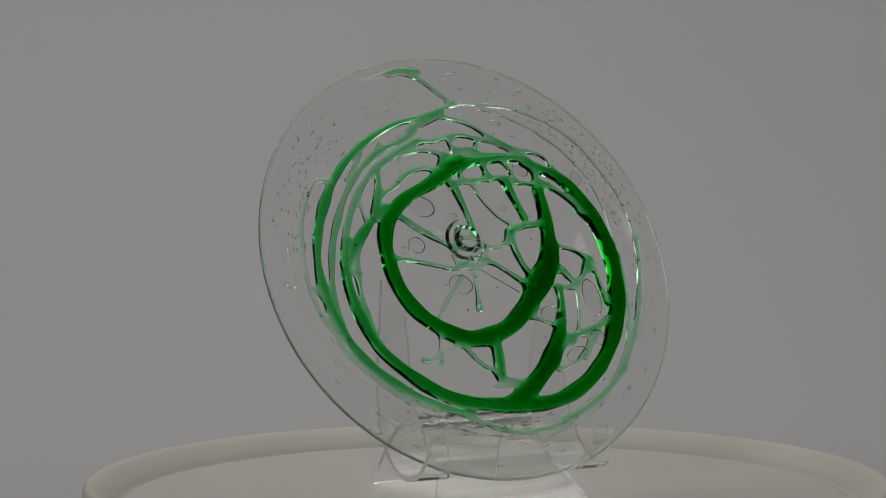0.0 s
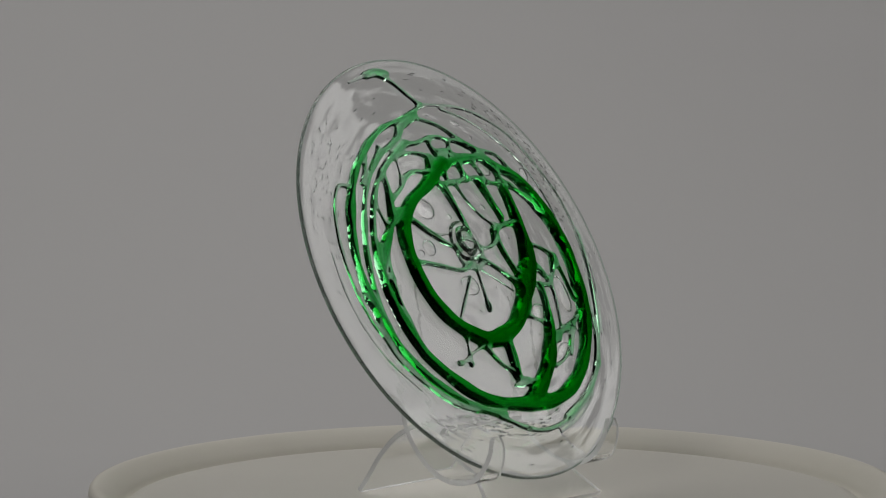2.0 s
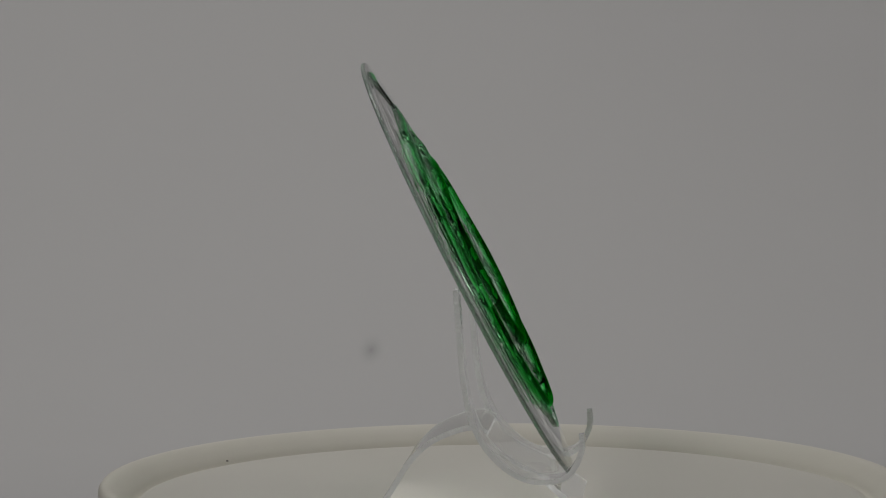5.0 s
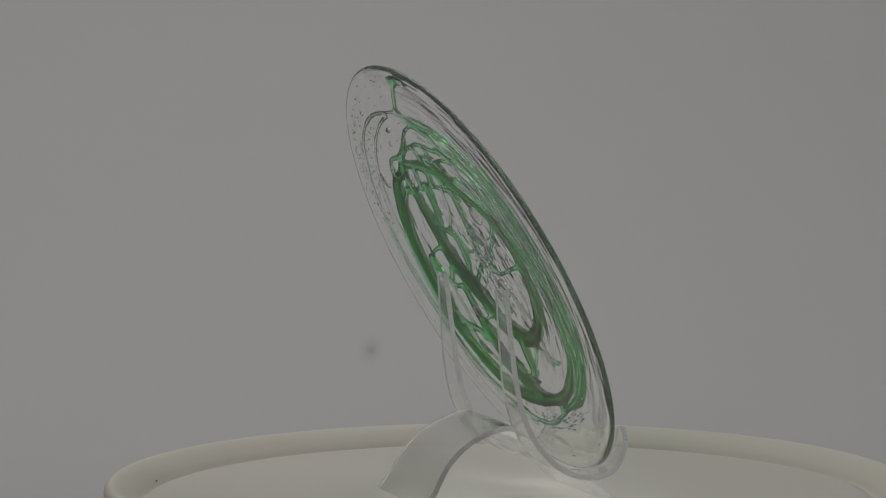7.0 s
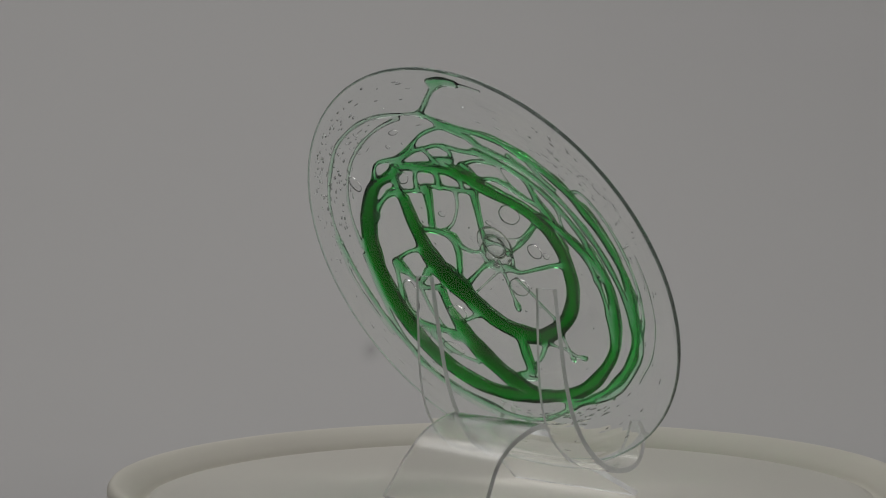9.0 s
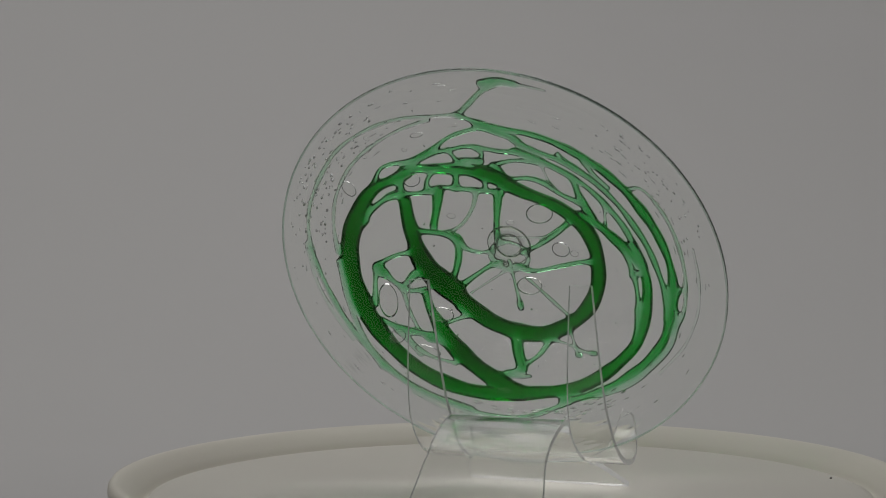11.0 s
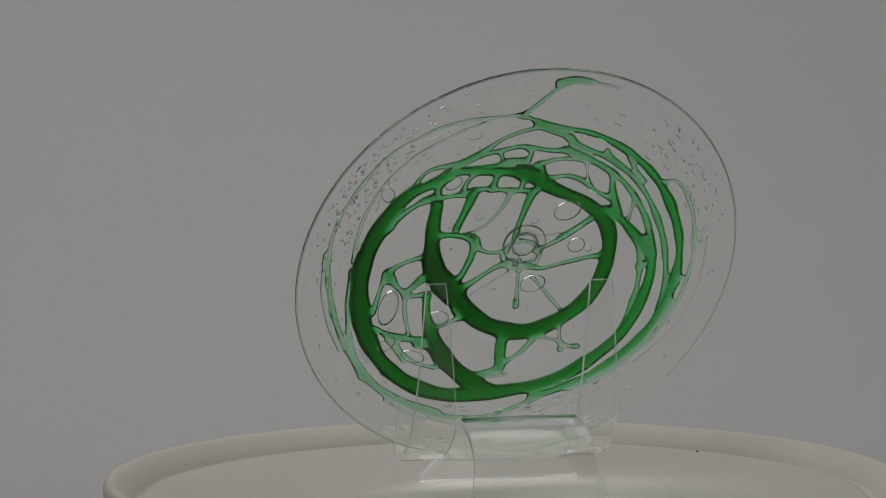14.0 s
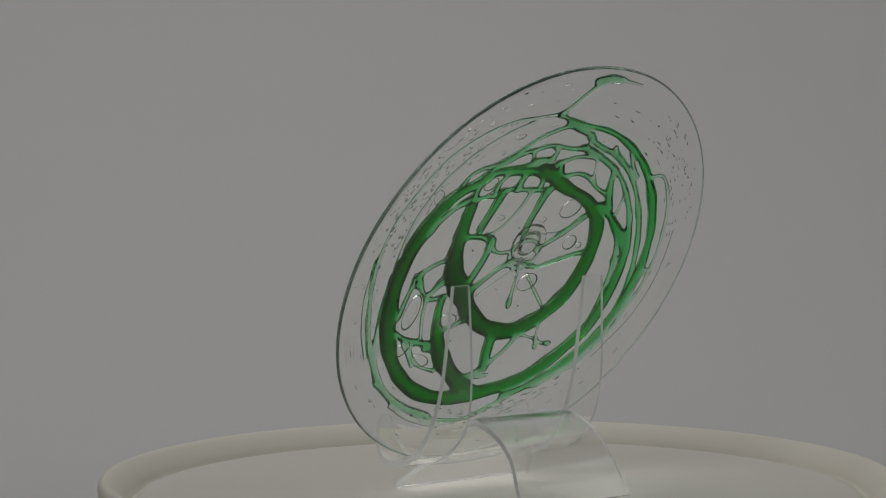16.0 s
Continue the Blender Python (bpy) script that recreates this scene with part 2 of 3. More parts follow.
def plate_stand():
    top = new("plate_stand")
    t = 0.0026
    arm = spline([(-0.0150, 0.1045), (-0.0130, 0.0800), (-0.0107, 0.0590), (-0.0068, 0.0430), (-0.0008, 0.0315), (0.0085, 0.0218), (0.0190, 0.0162), (0.0300, 0.0155),
                  (0.0385, 0.0185), (0.0432, 0.0260), (0.0446, 0.0315), (0.0442, 0.0375)], 0.003)
    for l, r in (([(0, -0.0382), (0.5, -0.0425), (0.78, -0.0425), (0.88, -0.0400), (0.98, -0.0375), (1, -0.0360)],
                  [(0, -0.0288), (0.52, -0.0205), (0.78, -0.0215), (0.88, -0.0265), (0.98, -0.0300), (1, -0.0315)]),
                 ([(0, 0.0432), (0.52, 0.0392), (0.78, 0.0400), (0.88, 0.0450), (0.98, 0.0485), (1, 0.0500)],
                  [(0, 0.0542), (0.5, 0.0600), (0.78, 0.0605), (0.88, 0.0585), (0.98, 0.0560), (1, 0.0545)])):
        strip("upright", arm, blend(arm, l), blend(arm, r), t, top, "upright that curls under into a hook")
    leg = spline([(-0.0012, 0.0352), (-0.0060, 0.0374), (-0.0140, 0.0366), (-0.0280, 0.0305), (-0.0385, 0.0205), (-0.0455, 0.0090), (-0.0505, 0.0014)], 0.003)
    strip("rear_leg", leg, blend(leg, [(0, -0.0200), (0.6, -0.0205), (1, -0.0251)]), blend(leg, [(0, 0.0387), (0.6, 0.0390), (1, 0.0423)]), t, top, "arched tongue bent back as a leg", BENT)
    foot = spline([(-0.0020, 0.0330), (0.0040, 0.0262), (0.0120, 0.0205), (0.0235, 0.0150), (0.0330, 0.0085), (0.0425, 0.0014)], 0.003)
    strip("front_foot", foot, blend(foot, [(0, -0.0200), (0.5, -0.0212), (1, -0.0282)]), blend(foot, [(0, 0.0387), (0.5, 0.0398), (1, 0.0540)]), t, top, "flap splayed forward as a foot")
    return tagged(top, "clear acrylic plate stand with two uprights and hooks", "plate stand")


# ---- the roundel ----
R = 0.1104


def dome(r):
    return 0.006 * max(0.0, 1 - (r / R) ** 2) ** 1.5


THREADS = []


def thread(width, fullness, *pts):
    """A trail of green glass: width in mm (one, or several along it), how full it stands (1: round, less: smeared thin), its way over the disc in mm."""
    way = spline(pts, 1.0)
    if len(way) > 60:                          # long trails run in slow, even curves
        for _ in range(24):
            way[1:-1] = 0.5 * way[1:-1] + 0.25 * (way[:-2] + way[2:])
    along = np.concatenate([[0], np.cumsum(np.linalg.norm(np.diff(way, axis=0), axis=1))])
    ws = np.atleast_1d(np.array(width, float)) / 2
    THREADS.append((np.interp(along / along[-1], np.linspace(0, 1, len(ws)), ws), fullness, way))


thread((3.9, 5.6, 7.9, 8.7, 9.3, 9.6, 9.3, 8.7, 7.9, 7.6, 7.6, 7.3, 6.8, 6.5, 6.5, 6.2, 5.6, 5.4, 5.1, 4.2, 3.7), 1.00, (41.1, 50.0), (49.1, 46.4), (58.8, 42.2), (67.4, 32.0), (74.6, 15.9), (77.8, -0.0), (76.7, -16.8), (72.0, -34.1), (63.4, -49.6), (54.1, -59.6), (43.4, -67.3), (28.7, -73.1), (11.8, -75.0), (-4.8, -73.5), (-22.4, -70.8), (-37.8, -63.7), (-51.0, -53.1), (-61.7, -40.8), (-67.3, -26.4), (-70.1, -10.2), (-69.1, 4.2), (-65.5, 13.7))
thread((6.2, 6.8, 8.5, 10.7, 11.3, 10.7, 10.1, 9.3, 8.5, 8.5, 8.5, 7.9, 7.3, 7.3, 7.6, 7.6, 7.9, 7.3, 6.8, 6.8, 6.8, 7.3, 7.3), 1.00, (44.9, 33.8), (45.0, 22.5), (43.9, 11.1), (42.1, 0.7), (36.9, -9.1), (29.6, -17.4), (20.6, -26.6), (11.2, -34.7), (-0.6, -39.2), (-13.0, -40.4), (-25.2, -35.4), (-36.0, -27.2), (-43.1, -16.4), (-46.4, -4.3), (-46.6, 9.5), (-43.3, 20.1), (-36.2, 28.6), (-27.5, 34.8), (-17.2, 39.2), (-7.8, 44.0), (-2.4, 48.5), (4.3, 50.8))
thread((9.6, 8.5), 1.00, (35.0, -8.6), (26.9, -15.9))
thread((2.6, 3.6, 4.1, 5.1, 5.6), 1.00, (49.1, 47.7), (41.1, 51.9), (31.0, 52.9), (15.0, 51.9), (-3.7, 48.5))
thread((2.3, 2.6, 2.6, 2.3, 2.3, 3.1), 0.95, (51.9, 37.4), (45.7, 38.4), (35.8, 39.4), (24.3, 42.3), (12.3, 41.4), (-3.8, 40.1))
thread(3.3, 0.95, (45.7, 37.8), (45.4, 45.2), (43.0, 51.3))
thread(2.3, 0.95, (33.1, 39.9), (32.1, 45.8), (28.3, 51.9))
thread(3.1, 1.00, (18.7, 42.2), (17.6, 46.7), (17.1, 51.6))
thread(2.1, 0.95, (3.7, 42.7), (3.5, 46.6))
thread(2.8, 0.90, (68.1, 22.0), (62.6, 29.1), (55.1, 35.3), (47.0, 39.5))
thread((3.1, 2.1), 0.90, (69.2, 21.4), (65.9, 23.2))
thread((2.3, 2.3, 2.6, 2.3, 2.1), 0.90, (58.5, 44.2), (56.3, 49.9), (53.3, 54.3), (46.4, 56.3), (39.0, 57.4), (32.3, 60.1), (25.2, 65.1), (18.3, 70.9), (9.9, 74.7), (0.6, 77.2))
thread((2.6, 2.6, 2.3, 2.3), 0.95, (41.1, 53.2), (38.4, 56.4), (28.3, 61.9), (19.1, 63.7), (9.3, 66.5), (1.8, 65.5), (-6.2, 63.6), (-16.2, 63.6))
thread((2.6, 3.1, 3.1, 2.6, 2.1), 0.95, (36.3, 53.7), (28.3, 53.8), (18.2, 55.2), (12.4, 58.1), (3.1, 58.0))
thread(2.1, 0.95, (18.3, 63.4), (16.1, 59.1), (13.4, 55.8))
thread((2.3, 2.1, 2.1), 0.90, (4.5, 64.9), (2.3, 61.6), (4.9, 57.7))
thread((2.3, 2.1, 1.8), 0.85, (0.4, 53.8), (-4.9, 56.7), (-13.7, 58.7), (-24.3, 57.9))
thread(1.8, 0.95, (10.2, 55.8), (5.7, 53.5), (0.3, 51.5))
thread(3.1, 0.95, (-2.3, 55.7), (-5.0, 52.5), (-6.4, 45.9))
thread((2.1, 2.6, 3.1, 3.3, 3.6, 3.8, 4.4, 4.6, 4.9, 4.6, 4.4, 4.4, 4.6, 4.9, 4.6, 4.4, 4.1, 3.8, 3.3, 3.1), 0.95, (10.5, 84.0), (0.7, 79.5), (-9.9, 76.6), (-23.2, 74.1), (-36.5, 68.6), (-50.0, 59.9), (-60.4, 50.6), (-68.7, 39.7), (-75.8, 27.1), (-81.1, 12.9), (-83.3, -1.5), (-82.4, -14.4), (-79.3, -27.4), (-73.7, -40.5), (-65.3, -51.5), (-54.5, -60.9), (-40.9, -69.7), (-27.2, -75.4), (-19.5, -77.2))
thread((4.1, 3.6, 3.1), 0.60, (2.0, 79.1), (-7.3, 74.6), (-15.3, 71.1), (-17.2, 68.9))
thread((2.8, 3.1, 3.1, 2.8, 3.1, 3.3, 3.3, 3.3), 0.75, (-14.5, 70.1), (-20.7, 66.3), (-28.7, 62.6), (-37.6, 59.2), (-44.9, 53.6), (-53.1, 46.4), (-61.4, 35.8), (-68.4, 23.5), (-73.7, 10.9), (-77.1, -3.4), (-78.9, -16.2), (-78.2, -26.5))
thread((3.1, 3.3, 3.3, 3.1, 3.1, 3.1, 3.1), 0.70, (-14.1, 64.3), (-24.8, 59.6), (-35.6, 53.6), (-46.4, 45.9), (-55.5, 34.9), (-62.6, 23.2), (-66.7, 12.1), (-68.6, 3.2))
thread(1.8, 0.80, (-35.3, 63.4), (-37.0, 60.2))
thread(1.8, 0.90, (-47.4, 58.9), (-51.5, 52.5), (-57.6, 45.7))
thread((2.3, 2.6, 2.6), 0.85, (-9.0, 47.9), (-18.4, 48.7), (-25.9, 46.2), (-33.2, 40.5), (-41.3, 36.2))
thread(1.3, 0.40, (-26.2, 56.6), (-28.2, 48.9), (-30.5, 43.7))
thread((2.6, 3.6, 4.6), 0.80, (-40.5, 49.2), (-42.9, 38.6), (-47.4, 28.0))
thread(1.3, 0.80, (-54.2, 34.8), (-53.4, 24.4))
thread((4.6, 4.6, 5.6, 5.1, 3.6), 0.85, (-41.5, 28.8), (-48.3, 24.8), (-55.8, 17.4), (-62.4, 10.0), (-67.8, 3.1))
thread((2.8, 2.6, 2.6, 2.8, 2.6), 0.85, (-60.2, 11.8), (-62.9, 2.2), (-64.3, -7.3), (-64.3, -17.0), (-63.0, -27.3), (-60.6, -41.2))
thread(2.1, 0.90, (-62.8, -3.6), (-66.6, -2.1))
thread(2.1, 0.90, (-63.9, -23.4), (-67.1, -20.7))
thread((2.3, 2.1, 2.1, 2.1), 0.40, (-67.2, 45.1), (-72.4, 47.3), (-78.5, 40.8), (-85.4, 26.7), (-89.0, 10.1), (-89.4, -6.6), (-86.2, -23.8), (-78.9, -33.9))
thread(1.8, 0.90, (-81.9, -16.0), (-86.2, -9.3))
thread((2.6, 2.3, 2.3), 0.35, (-82.1, -22.4), (-80.2, -38.0), (-72.3, -49.3), (-62.2, -60.0), (-50.6, -68.1), (-38.2, -72.3))
thread((4.4, 4.1, 4.1), 0.95, (27.2, 40.4), (29.9, 30.1), (32.9, 20.4))
thread((3.6, 3.6, 3.1), 0.90, (43.1, 16.9), (36.9, 16.7), (28.3, 15.4), (22.3, 13.0))
thread((3.1, 3.6, 3.3), 0.85, (22.9, 12.4), (22.8, 4.0), (25.5, -5.0), (28.2, -10.1))
thread((3.6, 2.1, 1.8, 1.8), 0.85, (22.3, 12.4), (18.0, 7.1), (12.0, 5.4), (5.3, 6.3))
thread(2.1, 0.80, (26.1, 16.3), (22.3, 12.4))
thread((1.8, 1.8, 2.1), 0.50, (26.1, 16.3), (18.0, 22.0), (11.7, 31.3), (8.5, 40.8))
thread((3.6, 3.6, 3.3, 3.1), 0.90, (-2.2, 39.4), (-0.2, 29.6), (1.6, 19.9), (2.1, 13.4))
thread((2.8, 2.6, 2.6), 0.80, (25.0, -14.6), (16.0, -7.8), (8.7, -2.7), (1.7, 0.5))
thread(1.0, 0.50, (19.5, -17.7), (9.7, -11.1), (1.1, -5.3))
thread((2.6, 2.3, 2.3, 2.6, 3.3), 0.85, (-5.7, -1.5), (-13.8, -4.3), (-26.0, -1.2), (-36.8, 1.7), (-44.8, 2.7))
thread((2.3, 2.3, 2.8, 3.6), 0.85, (-9.1, 5.7), (-17.7, 10.3), (-25.7, 16.3), (-33.6, 23.0))
thread(1.0, 0.40, (-0.1, 14.7), (-12.2, 14.7), (-23.0, 15.6), (-29.9, 19.6))
thread((2.3, 2.1, 1.5), 0.45, (-9.8, -8.5), (-17.6, -17.1), (-28.1, -28.7))
thread((2.6, 2.3, 2.3, 2.3, 2.6, 2.3, 2.3, 2.6), 0.38, (6.6, 3.1), (3.8, -2.1), (-3.0, -4.1), (-9.7, -1.4), (-11.8, 3.7), (-9.0, 9.5), (-2.0, 11.4), (4.5, 8.9), (6.6, 3.1))
thread((4.2, 4.5, 7.3, 10.1, 9.6, 8.5, 7.9), 1.00, (42.4, -17.9), (41.6, -26.9), (38.1, -37.3), (32.0, -48.9), (24.0, -58.3), (13.8, -67.0), (3.3, -72.8))
thread((6.2, 3.1), 0.40, (43.3, -43.4), (37.8, -45.5), (30.9, -51.8))
thread(2.1, 0.70, (37.5, -36.0), (31.5, -34.0), (24.9, -31.3))
thread((3.6, 2.6), 0.95, (26.8, -26.4), (23.3, -30.7))
thread((4.6, 4.4, 4.1), 1.00, (0.2, -41.1), (0.4, -50.7), (-0.5, -59.5))
thread((2.3, 2.6), 0.80, (-0.8, -60.2), (6.1, -62.4), (11.1, -63.9))
thread(2.3, 0.75, (-2.7, -57.6), (-10.3, -51.9), (-16.8, -43.6))
thread((3.1, 2.3, 2.1), 0.50, (6.1, -63.3), (0.6, -64.6), (-4.4, -64.0))
thread((2.3, 2.6, 3.1), 0.80, (45.8, 5.4), (54.0, 3.5), (60.2, 0.6), (65.1, -3.3))
thread((4.6, 4.1), 0.80, (64.0, -2.8), (62.2, -6.7))
thread((2.6, 2.3, 2.3), 0.80, (65.7, -5.2), (67.4, -14.1), (68.6, -24.7))
thread((3.1, 2.3, 2.3, 3.6), 0.80, (61.3, -6.8), (57.6, -11.8), (53.3, -13.6), (46.7, -8.1))
thread((3.1, 2.6, 2.6), 0.70, (53.8, -14.9), (49.5, -16.7), (42.4, -16.0))
thread((2.6, 2.3, 2.1), 0.45, (53.8, -15.8), (52.2, -27.1), (48.5, -39.4))
thread((2.3, 3.6, 3.1, 2.3), 0.80, (66.5, -33.4), (58.9, -38.0), (48.8, -40.7), (40.3, -42.9))
thread((2.1, 2.3, 2.1), 0.60, (55.6, -41.0), (51.3, -48.2), (44.1, -54.2), (33.1, -58.1))
thread(2.1, 0.60, (60.0, -40.2), (54.3, -46.8), (49.6, -52.7))
thread((2.3, 2.6), 0.80, (50.0, -11.2), (47.2, -7.4), (43.2, -6.3))
thread(3.0, 0.40, (10.3, 84.3), (4.6, 90.0), (-2.7, 97.3), (-9.2, 101.7))
thread(4.2, 0.40, (-3.9, 102.3), (-13.1, 103.3), (-19.6, 102.1))
thread(1.9, 0.21, (-13.1, 102.4), (-23.6, 101.2), (-34.1, 98.8))
thread(2.6, 0.57, (-22.7, -77.4), (-7.5, -84.6), (6.3, -87.8), (23.0, -86.0), (39.6, -79.9), (56.2, -71.4), (69.9, -59.6))
thread(2.8, 0.52, (69.9, -59.6), (80.1, -43.7), (87.2, -28.2), (93.2, -8.6), (96.1, 7.7))
thread(2.1, 0.35, (96.1, 7.7), (95.3, 20.5), (92.4, 33.2), (84.1, 49.4), (73.3, 64.3), (57.8, 75.0), (41.9, 81.3), (23.5, 83.5), (10.3, 84.3))
thread(1.9, 0.31, (83.2, 5.4), (82.4, 23.1), (78.1, 38.9), (68.6, 54.6), (55.2, 66.9), (39.3, 76.1), (25.6, 81.0))
thread(1.7, 0.21, (97.4, 10.9), (96.9, -8.4), (91.3, -28.0), (83.4, -44.5))
thread(1.4, 0.17, (-95.2, 13.9), (-96.3, -2.1), (-93.8, -21.6), (-85.0, -41.3), (-70.5, -58.1))
thread(1.9, 0.17, (56.2, -74.6), (39.6, -84.1), (20.2, -89.9))
thread(1.7, 0.70, (-2.2, 1.0), (-3.5, -15.1), (-4.4, -25.0))
thread(2.4, 1.00, (-4.1, -23.4), (-4.4, -25.7))
thread(4.3, 1.00, (-0.2, -40.0), (-0.3, -50.2), (-0.9, -59.7))
thread(1.4, 0.60, (-19.4, -43.1), (-27.7, -45.5), (-34.6, -48.5), (-38.7, -49.0))
thread(1.2, 0.60, (-28.4, -37.2), (-29.6, -44.1), (-30.8, -50.5))
thread(2.2, 1.00, (-37.9, -49.0), (-39.6, -49.0))
thread(2.0, 1.00, (-30.5, -50.5), (-31.4, -50.8))
thread(3.0, 0.30, (83.2, 0.3), (82.1, -19.1), (79.1, -38.5), (70.8, -56.6), (58.5, -69.0), (44.8, -76.9), (28.1, -83.4))

FACE = 0.0016          # half the thickness of the clear disc
HEIGHT = 4.8           # mm, how high the widest trails stand
DENSE = 0.58           # how fast the colour deepens with the width of a trail


def half_thickness(r):
    return FACE * (1 - 0.35 * (r / R) ** 2)


def face_and_net(parent):
    """The front of the disc: clear glass, and the fused net of green trails that swells out of it and fills out where trails meet."""
    radii = np.concatenate([[0.4], np.arange(1.0, 106.6, 0.5)])
    steps = 1080
    ang = 2 * math.pi * np.arange(steps) / steps
    n = len(radii)
    U, V = radii[:, None] * np.cos(ang), radii[:, None] * np.sin(ang)
    soft = 1.0
    total, rad_sum, full_sum = np.zeros((n, steps)), np.zeros((n, steps)), np.zeros((n, steps))
    for rs, fullness, way in THREADS:
        reach = rs.max() + 6
        near = np.zeros((n, steps), bool)
        for p in way[::3]:
            near |= (abs(U - p[0]) < reach) & (abs(V - p[1]) < reach)
        u, v = U[near], V[near]
        d2, at = np.full(u.shape, 1e9), np.zeros(u.shape)
        for k in range(len(way) - 1):
            a, b = way[k], way[k + 1]
            e = b - a
            s = np.clip(((u - a[0]) * e[0] + (v - a[1]) * e[1]) / max(1e-9, e @ e), 0, 1)
            q = (u - a[0] - s * e[0]) ** 2 + (v - a[1] - s * e[1]) ** 2
            at = np.where(q < d2, k + s, at)
            d2 = np.minimum(d2, q)
        r = np.interp(at, np.arange(len(rs)), rs)
        phase = 5 * rs[0] + way[0, 0]
        amp = np.where(rs.max() > 3, 0.05, 0.1)
        wob = 1 + amp * np.sin(at * 0.29 + phase) + amp * np.sin(at * 0.13 + 2 * phase)
        w = np.exp(np.clip((r * wob - np.sqrt(d2)) / soft, -30, 20))
        total[near] += w
        rad_sum[near] += w * r
        full_sum[near] += w * fullness
    G = soft * np.log(total + 1e-12)
    rad, full = rad_sum / (total + 1e-12), full_sum / (total + 1e-12)
    inside = G > 0
    m = np.maximum(rad, G)
    s = np.clip(1 - G / m, 0, 1)
    full = np.clip(full, 0, 1)
    swell = np.where(inside, (1 - s ** 2.6) ** (0.5 + 0.9 * (1 - full)), 0) * full
    H = np.where(inside, (1 - s ** 2.3) ** (0.5 + 0.5 * (1 - full)), 0) * full ** 0.7 * HEIGHT * (1 - np.exp(-1.9 * m / HEIGHT))
    for _ in range(2):                         # melt the relief a little
        near = (np.roll(H, 1, 1) + np.roll(H, -1, 1) + np.vstack([H[1:], H[-1:]]) + np.vstack([H[:1], H[:-1]])) / 4
        H = np.where(inside, 0.75 * H + 0.25 * near, 0)
    DEPTH = swell * DENSE * m ** 1.5           # how much green glass lies there
    plane = np.array([dome(r / 1000) + half_thickness(r / 1000) for r in radii])
    net, clear = ([], [], {}, []), ([], [], {}, [])

    def put(mesh, key, u, v, z, h, green=0.0):
        verts, faces, seen, depth = mesh
        if key not in seen:
            seen[key] = len(verts)
            verts.append((u / 1000, v / 1000, z + h / 1000))
            depth.append(green)
        return seen[key]

    def polygon(ring, mesh, want):
        out = []
        for k in range(4):
            a, b = ring[k], ring[(k + 1) % 4]
            if inside[a] == want:
                out.append(put(mesh, a, U[a], V[a], plane[a[0]], H[a] if want else 0.0, DEPTH[a] if want else 0.0))
            if inside[a] != inside[b]:
                lo, hi = (a, b) if a < b else (b, a)
                t = G[lo] / (G[lo] - G[hi])
                out.append(put(mesh, (lo, hi), U[lo] + t * (U[hi] - U[lo]), V[lo] + t * (V[hi] - V[lo]), plane[lo[0]] + t * (plane[hi[0]] - plane[lo[0]]), 0.0))
        if len(out) > 2:
            mesh[1].append(out)

    for i in range(n - 1):
        for j in range(steps):
            k = (j + 1) % steps
            ring = ((i, j), (i + 1, j), (i + 1, k), (i, k))
            count = int(inside[i, j]) + inside[i + 1, j] + inside[i + 1, k] + inside[i, k]
            if count:
                polygon(ring, net, True)
            if count < 4:
                polygon(ring, clear, False)
    # the middle, the rim and the back close the clear glass
    first = [put(clear, (0, j), U[0, j], V[0, j], plane[0], 0.0) for j in range(steps)]
    clear[1].append(first)
    loop = [put(clear, (n - 1, j), U[n - 1, j], V[n - 1, j], plane[n - 1], 0.0) for j in range(steps)]
    edge = half_thickness(R)
    outer = [(R - edge + edge * math.sin(a), edge * math.cos(a)) for a in np.linspace(0, math.pi, 9)]
    back = [(r, dome(r) - half_thickness(r)) for r in np.linspace(0.106, 0.001, 60)]
    for q, (r, z) in enumerate(outer + back):
        ring = [put(clear, ("b", q, j), 1000 * r * math.cos(ang[j]), 1000 * r * math.sin(ang[j]), z, 0.0) for j in range(steps)]
        clear[1].extend([[loop[j], ring[j], ring[(j + 1) % steps], loop[(j + 1) % steps]] for j in range(steps)])
        loop = ring
    clear[1].append(loop[::-1])
    made = []
    for name, (verts, faces, seen, depth), mat, label in (("disc", clear, CLEAR, "thin clear spun glass disc with ripples"), ("green_network", net, GREEN, "raised net of fused green glass trails")):
        me = bpy.data.meshes.new(name)
        me.from_pydata(verts, [], faces)
        me.polygons.foreach_set("use_smooth", [True] * len(me.polygons))
        me.attributes.new("thickness", "FLOAT", "POINT").data.foreach_set("value", depth)
        me.materials.append(mat)
        ob = new(name, me)
        ob.parent = parent
        ob["label"] = label
        made.append(ob)
    made[0].visible_shadow = False             # a clear pane lets the light through
    disc_mesh = made[0].data
    disc_mesh.materials.append(RIM)
    # outermost ring gets the glass with the gathered green light painted in
    for p in disc_mesh.polygons:
        if math.hypot(p.center.x, p.center.y) > 0.1090:
            p.material_index = 1
    return made


PEBBLE = [(0, 1), (0.5, 0.87), (0.87, 0.5), (1, 0), (0.87, -0.5), (0.5, -0.87), (0, -1)]


def bubble(u, v, ru, rv, turn, height, parent):
    """A flat bubble of air inside the glass at (u, v) mm."""
    vs, fs = lathe(PEBBLE, 32, closed=False)
    base = dome(math.hypot(u, v) / 1000)
    ca, sa = math.cos(radians(turn)), math.sin(radians(turn))
    out = [((u + x * ru * ca - y * rv * sa) / 1000, (v + x * ru * sa + y * rv * ca) / 1000, base + z * height / 1000) for x, y, z in vs]
    return mesh_object("bubble", out, fs, AIR, parent)


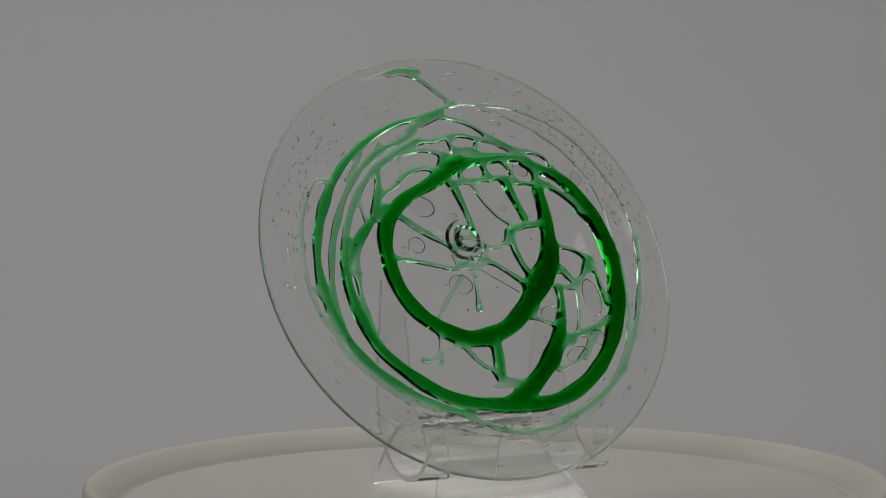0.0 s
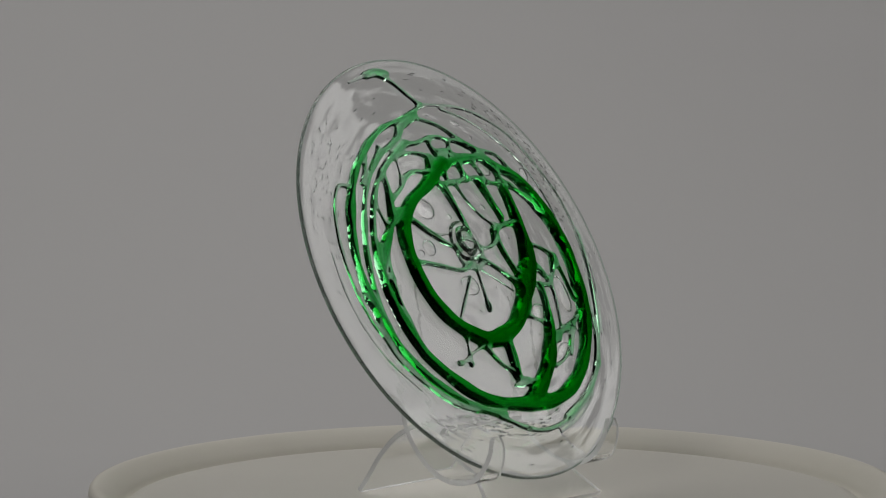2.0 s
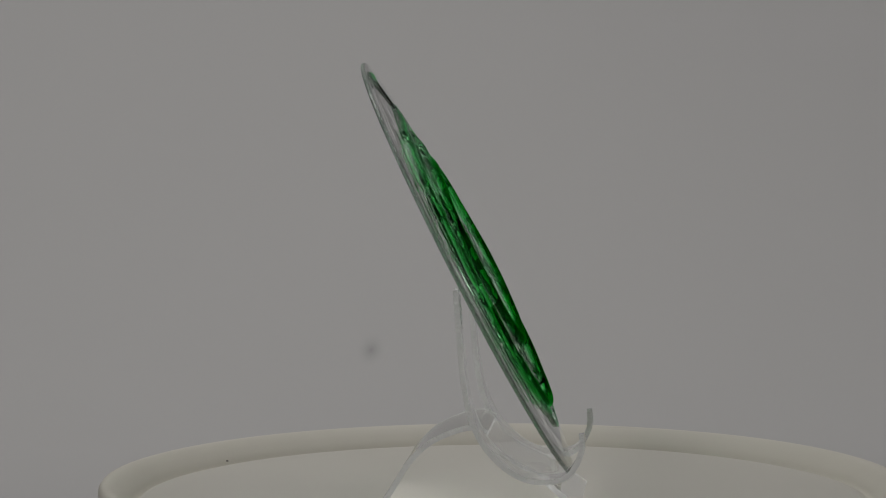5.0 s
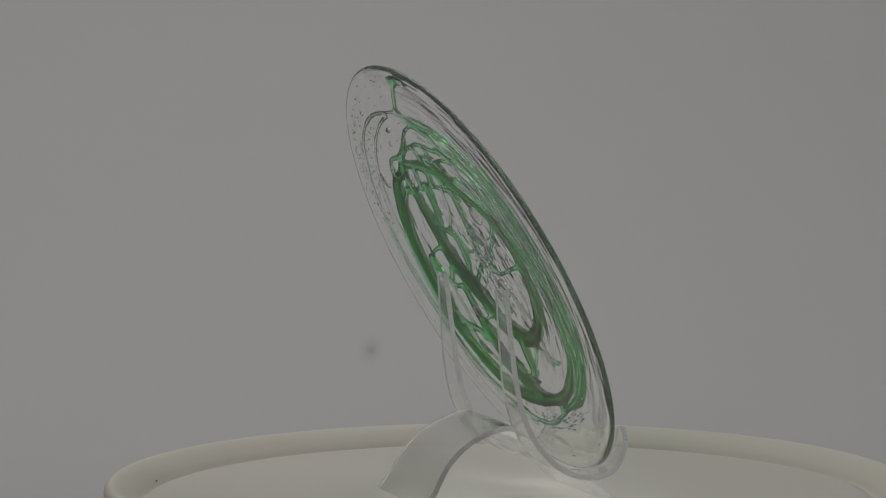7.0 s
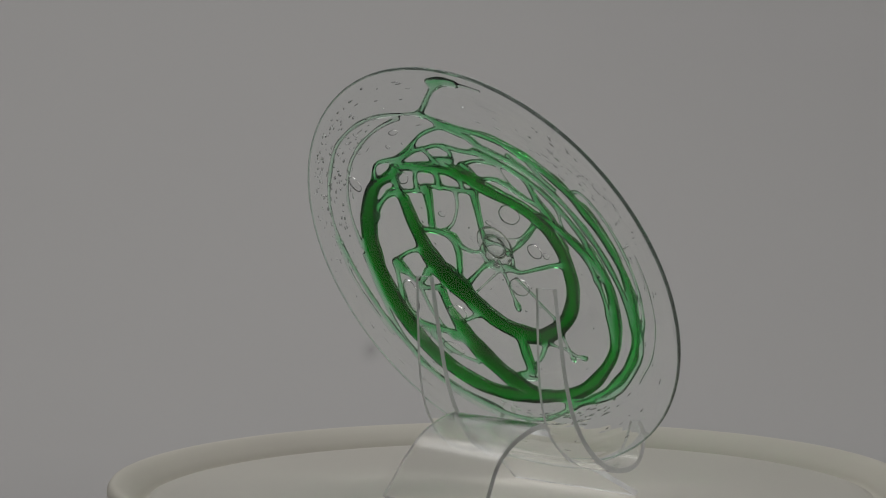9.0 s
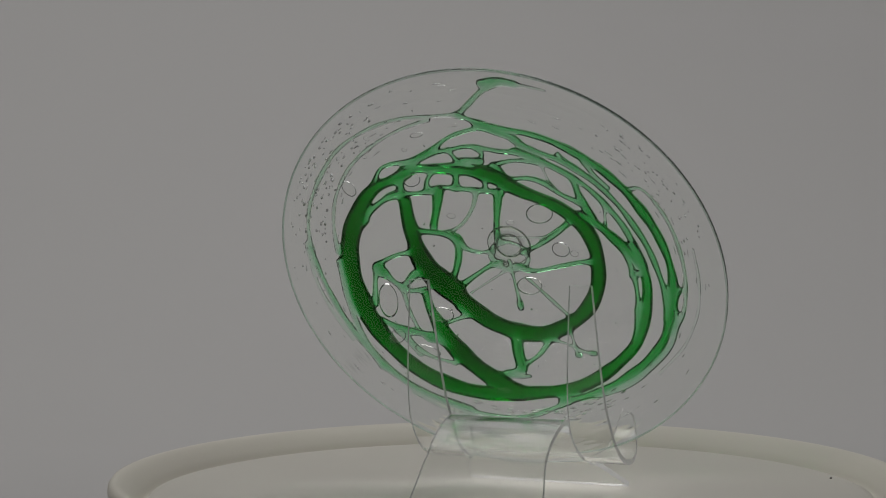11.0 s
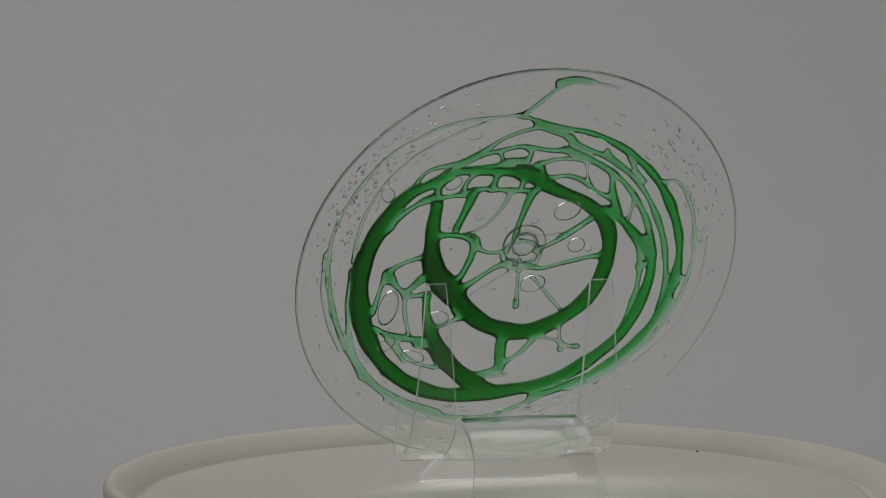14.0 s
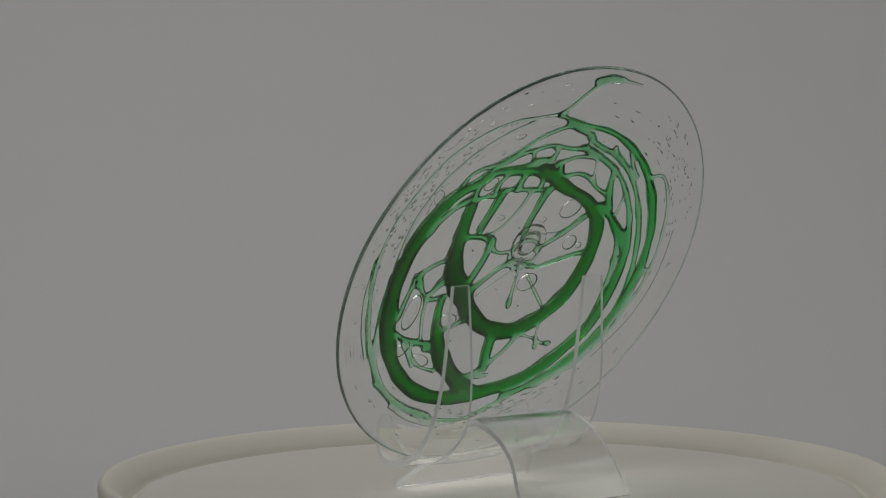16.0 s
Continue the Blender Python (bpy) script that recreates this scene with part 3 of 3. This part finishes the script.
def seeds(parent):
    """Tiny drawn-out bubbles, thickest in the outer band of the disc."""
    rng = random.Random(4)
    base, quads = lathe(PEBBLE, 12, closed=False)
    verts, faces = [], []

    def seed(r, a, length, width):
        tilt = a + math.pi / 2 + rng.uniform(-0.12, 0.12)
        high = min(0.5 * width, 0.85 * half_thickness(r / 1000) * 1000)
        n = len(verts)
        ca, sa = math.cos(tilt), math.sin(tilt)
        for x, y, z in base:
            p, q = x * length / 2, y * width / 2
            verts.append(((r * math.cos(a) + p * ca - q * sa) / 1000, (r * math.sin(a) + p * sa + q * ca) / 1000, dome(r / 1000) + z * high / 1000))
        faces.extend([[n + k for k in f] for f in quads])

    for _ in range(150):                       # the seedy patch on the upper side
        a = radians(rng.gauss(28, 16))
        seed(rng.uniform(87, 106), a, rng.uniform(0.7, 2.6), rng.uniform(0.5, 1.1))
    for _ in range(60):
        seed(rng.uniform(88, 105), radians(rng.gauss(150, 14)), rng.uniform(0.7, 2.4), rng.uniform(0.4, 0.8))
    for _ in range(110):
        seed(rng.uniform(79, 104), rng.uniform(0, 2 * math.pi), rng.uniform(1.0, 5.0), rng.uniform(0.4, 0.7))
    for _ in range(60):                        # along the bottom, below the thick trail
        seed(rng.uniform(82, 90), radians(rng.gauss(262, 14)), rng.uniform(2.0, 6.0), rng.uniform(0.5, 0.9))
    for _ in range(40):
        seed(rng.uniform(5, 75), rng.uniform(0, 2 * math.pi), rng.uniform(0.6, 1.4), rng.uniform(0.5, 1.1))
    ob = mesh_object("bubble_haze", verts, faces, AIR, parent)
    ob["kind"] = "stuff"
    return ob


def roundel():
    top = new("glass_roundel")
    face_and_net(top)
    # the punty mark in the middle
    pu, pv = -3.2, 9.9
    ring = [(6.2, 0.1), (6.7, 0.5), (7.6, 0.85), (8.6, 1.0), (9.6, 0.8), (10.4, 0.45), (10.9, 0.05)]
    v, f = lathe(ring, 40, closed=True)
    b = dome(0.0104) + FACE + 0.0002
    mesh_object("punty_ring", [((pu + x) / 1000, (pv + y) / 1000, b + z / 1000) for x, y, z in v], f, PUNTY, top, label="clear raised ring of the punty mark")
    v, f = lathe([(0, 1.0), (2.5, 1.2), (4.4, 1.3), (5.4, 0.95), (5.9, 0.45), (6.0, 0.1), (0, 0.1)], 36, closed=False)
    mesh_object("punty_mark", [((pu + x) / 1000, (pv + y) / 1000, b + z / 1000) for x, y, z in v], f, PUNTY, top, label="rough clear punty mark")
    seeds(top)
    for u, vv, ru, rv, turn in BUBBLES:
        bubble(u, vv, ru, rv, turn, min(0.2, 0.09 * min(ru, rv)), top)
    return tagged(top, "clear spun glass disc with green trails, leaning on a stand", "glass roundel")


BUBBLES = [(39.0, 47.0, 4.6, 3.4, -30), (61.7, -21.8, 10, 5, -85), (-10.7, -12.3, 6.5, 5, -10), (-29.3, 9.3, 4.4, 4.2, 0),
           (45.5, -50.3, 6.5, 3.2, 20), (60.0, -42.3, 5, 3.6, -40), (22.9, 26.7, 2.2, 1.6, 0), (-5.9, 23.5, 2.2, 1.5, 0), (35.9, -29.9, 6.2, 4.5, 0),
           (-21.4, 29.2, 7, 5.4, -20), (-35.8, 7.3, 2, 1.8, 0), (71.0, 42.5, 3.2, 4.6, -25), (57.4, 70.9, 1.6, 1.1, 30), (60.2, 60.8, 1.4, 1.1, 30),
           (32.3, 73.1, 3.4, 1.4, -15), (9.4, -71.7, 3.5, 1.6, 0), (39.8, 64.6, 1.3, 1.2, 0)]

# ---- putting it together ----
table = turntable()
stand = plate_stand()
disc = roundel()
# The disc leans back on the uprights.
DISC = Matrix(((-0.99848, 0.02525, -0.04900, 0.00805), (-0.05513, -0.45733, 0.88759, -0.01254), (0.0, 0.88894, 0.45802, 0.11061), (0, 0, 0, 1)))


def motions():
    turn = lambda t: math.degrees(0.2107 * (t - 12.5) - 0.000889 * (t - 12.5) ** 2 - 0.0000711 * (t - 12.5) ** 3)
    times = [float(k) for k in range(17)]
    walk(table, [(t, pose(0, 0, 0, 0, 0, turn(t)) @ pose(*TT_CENTRE, 0)) for t in times])
    walk(stand, [(t, pose(0, 0, 0, 0, 0, turn(t))) for t in times])
    walk(disc, [(t, pose(0, 0, 0, 0, 0, turn(t)) @ DISC) for t in times])


motions()
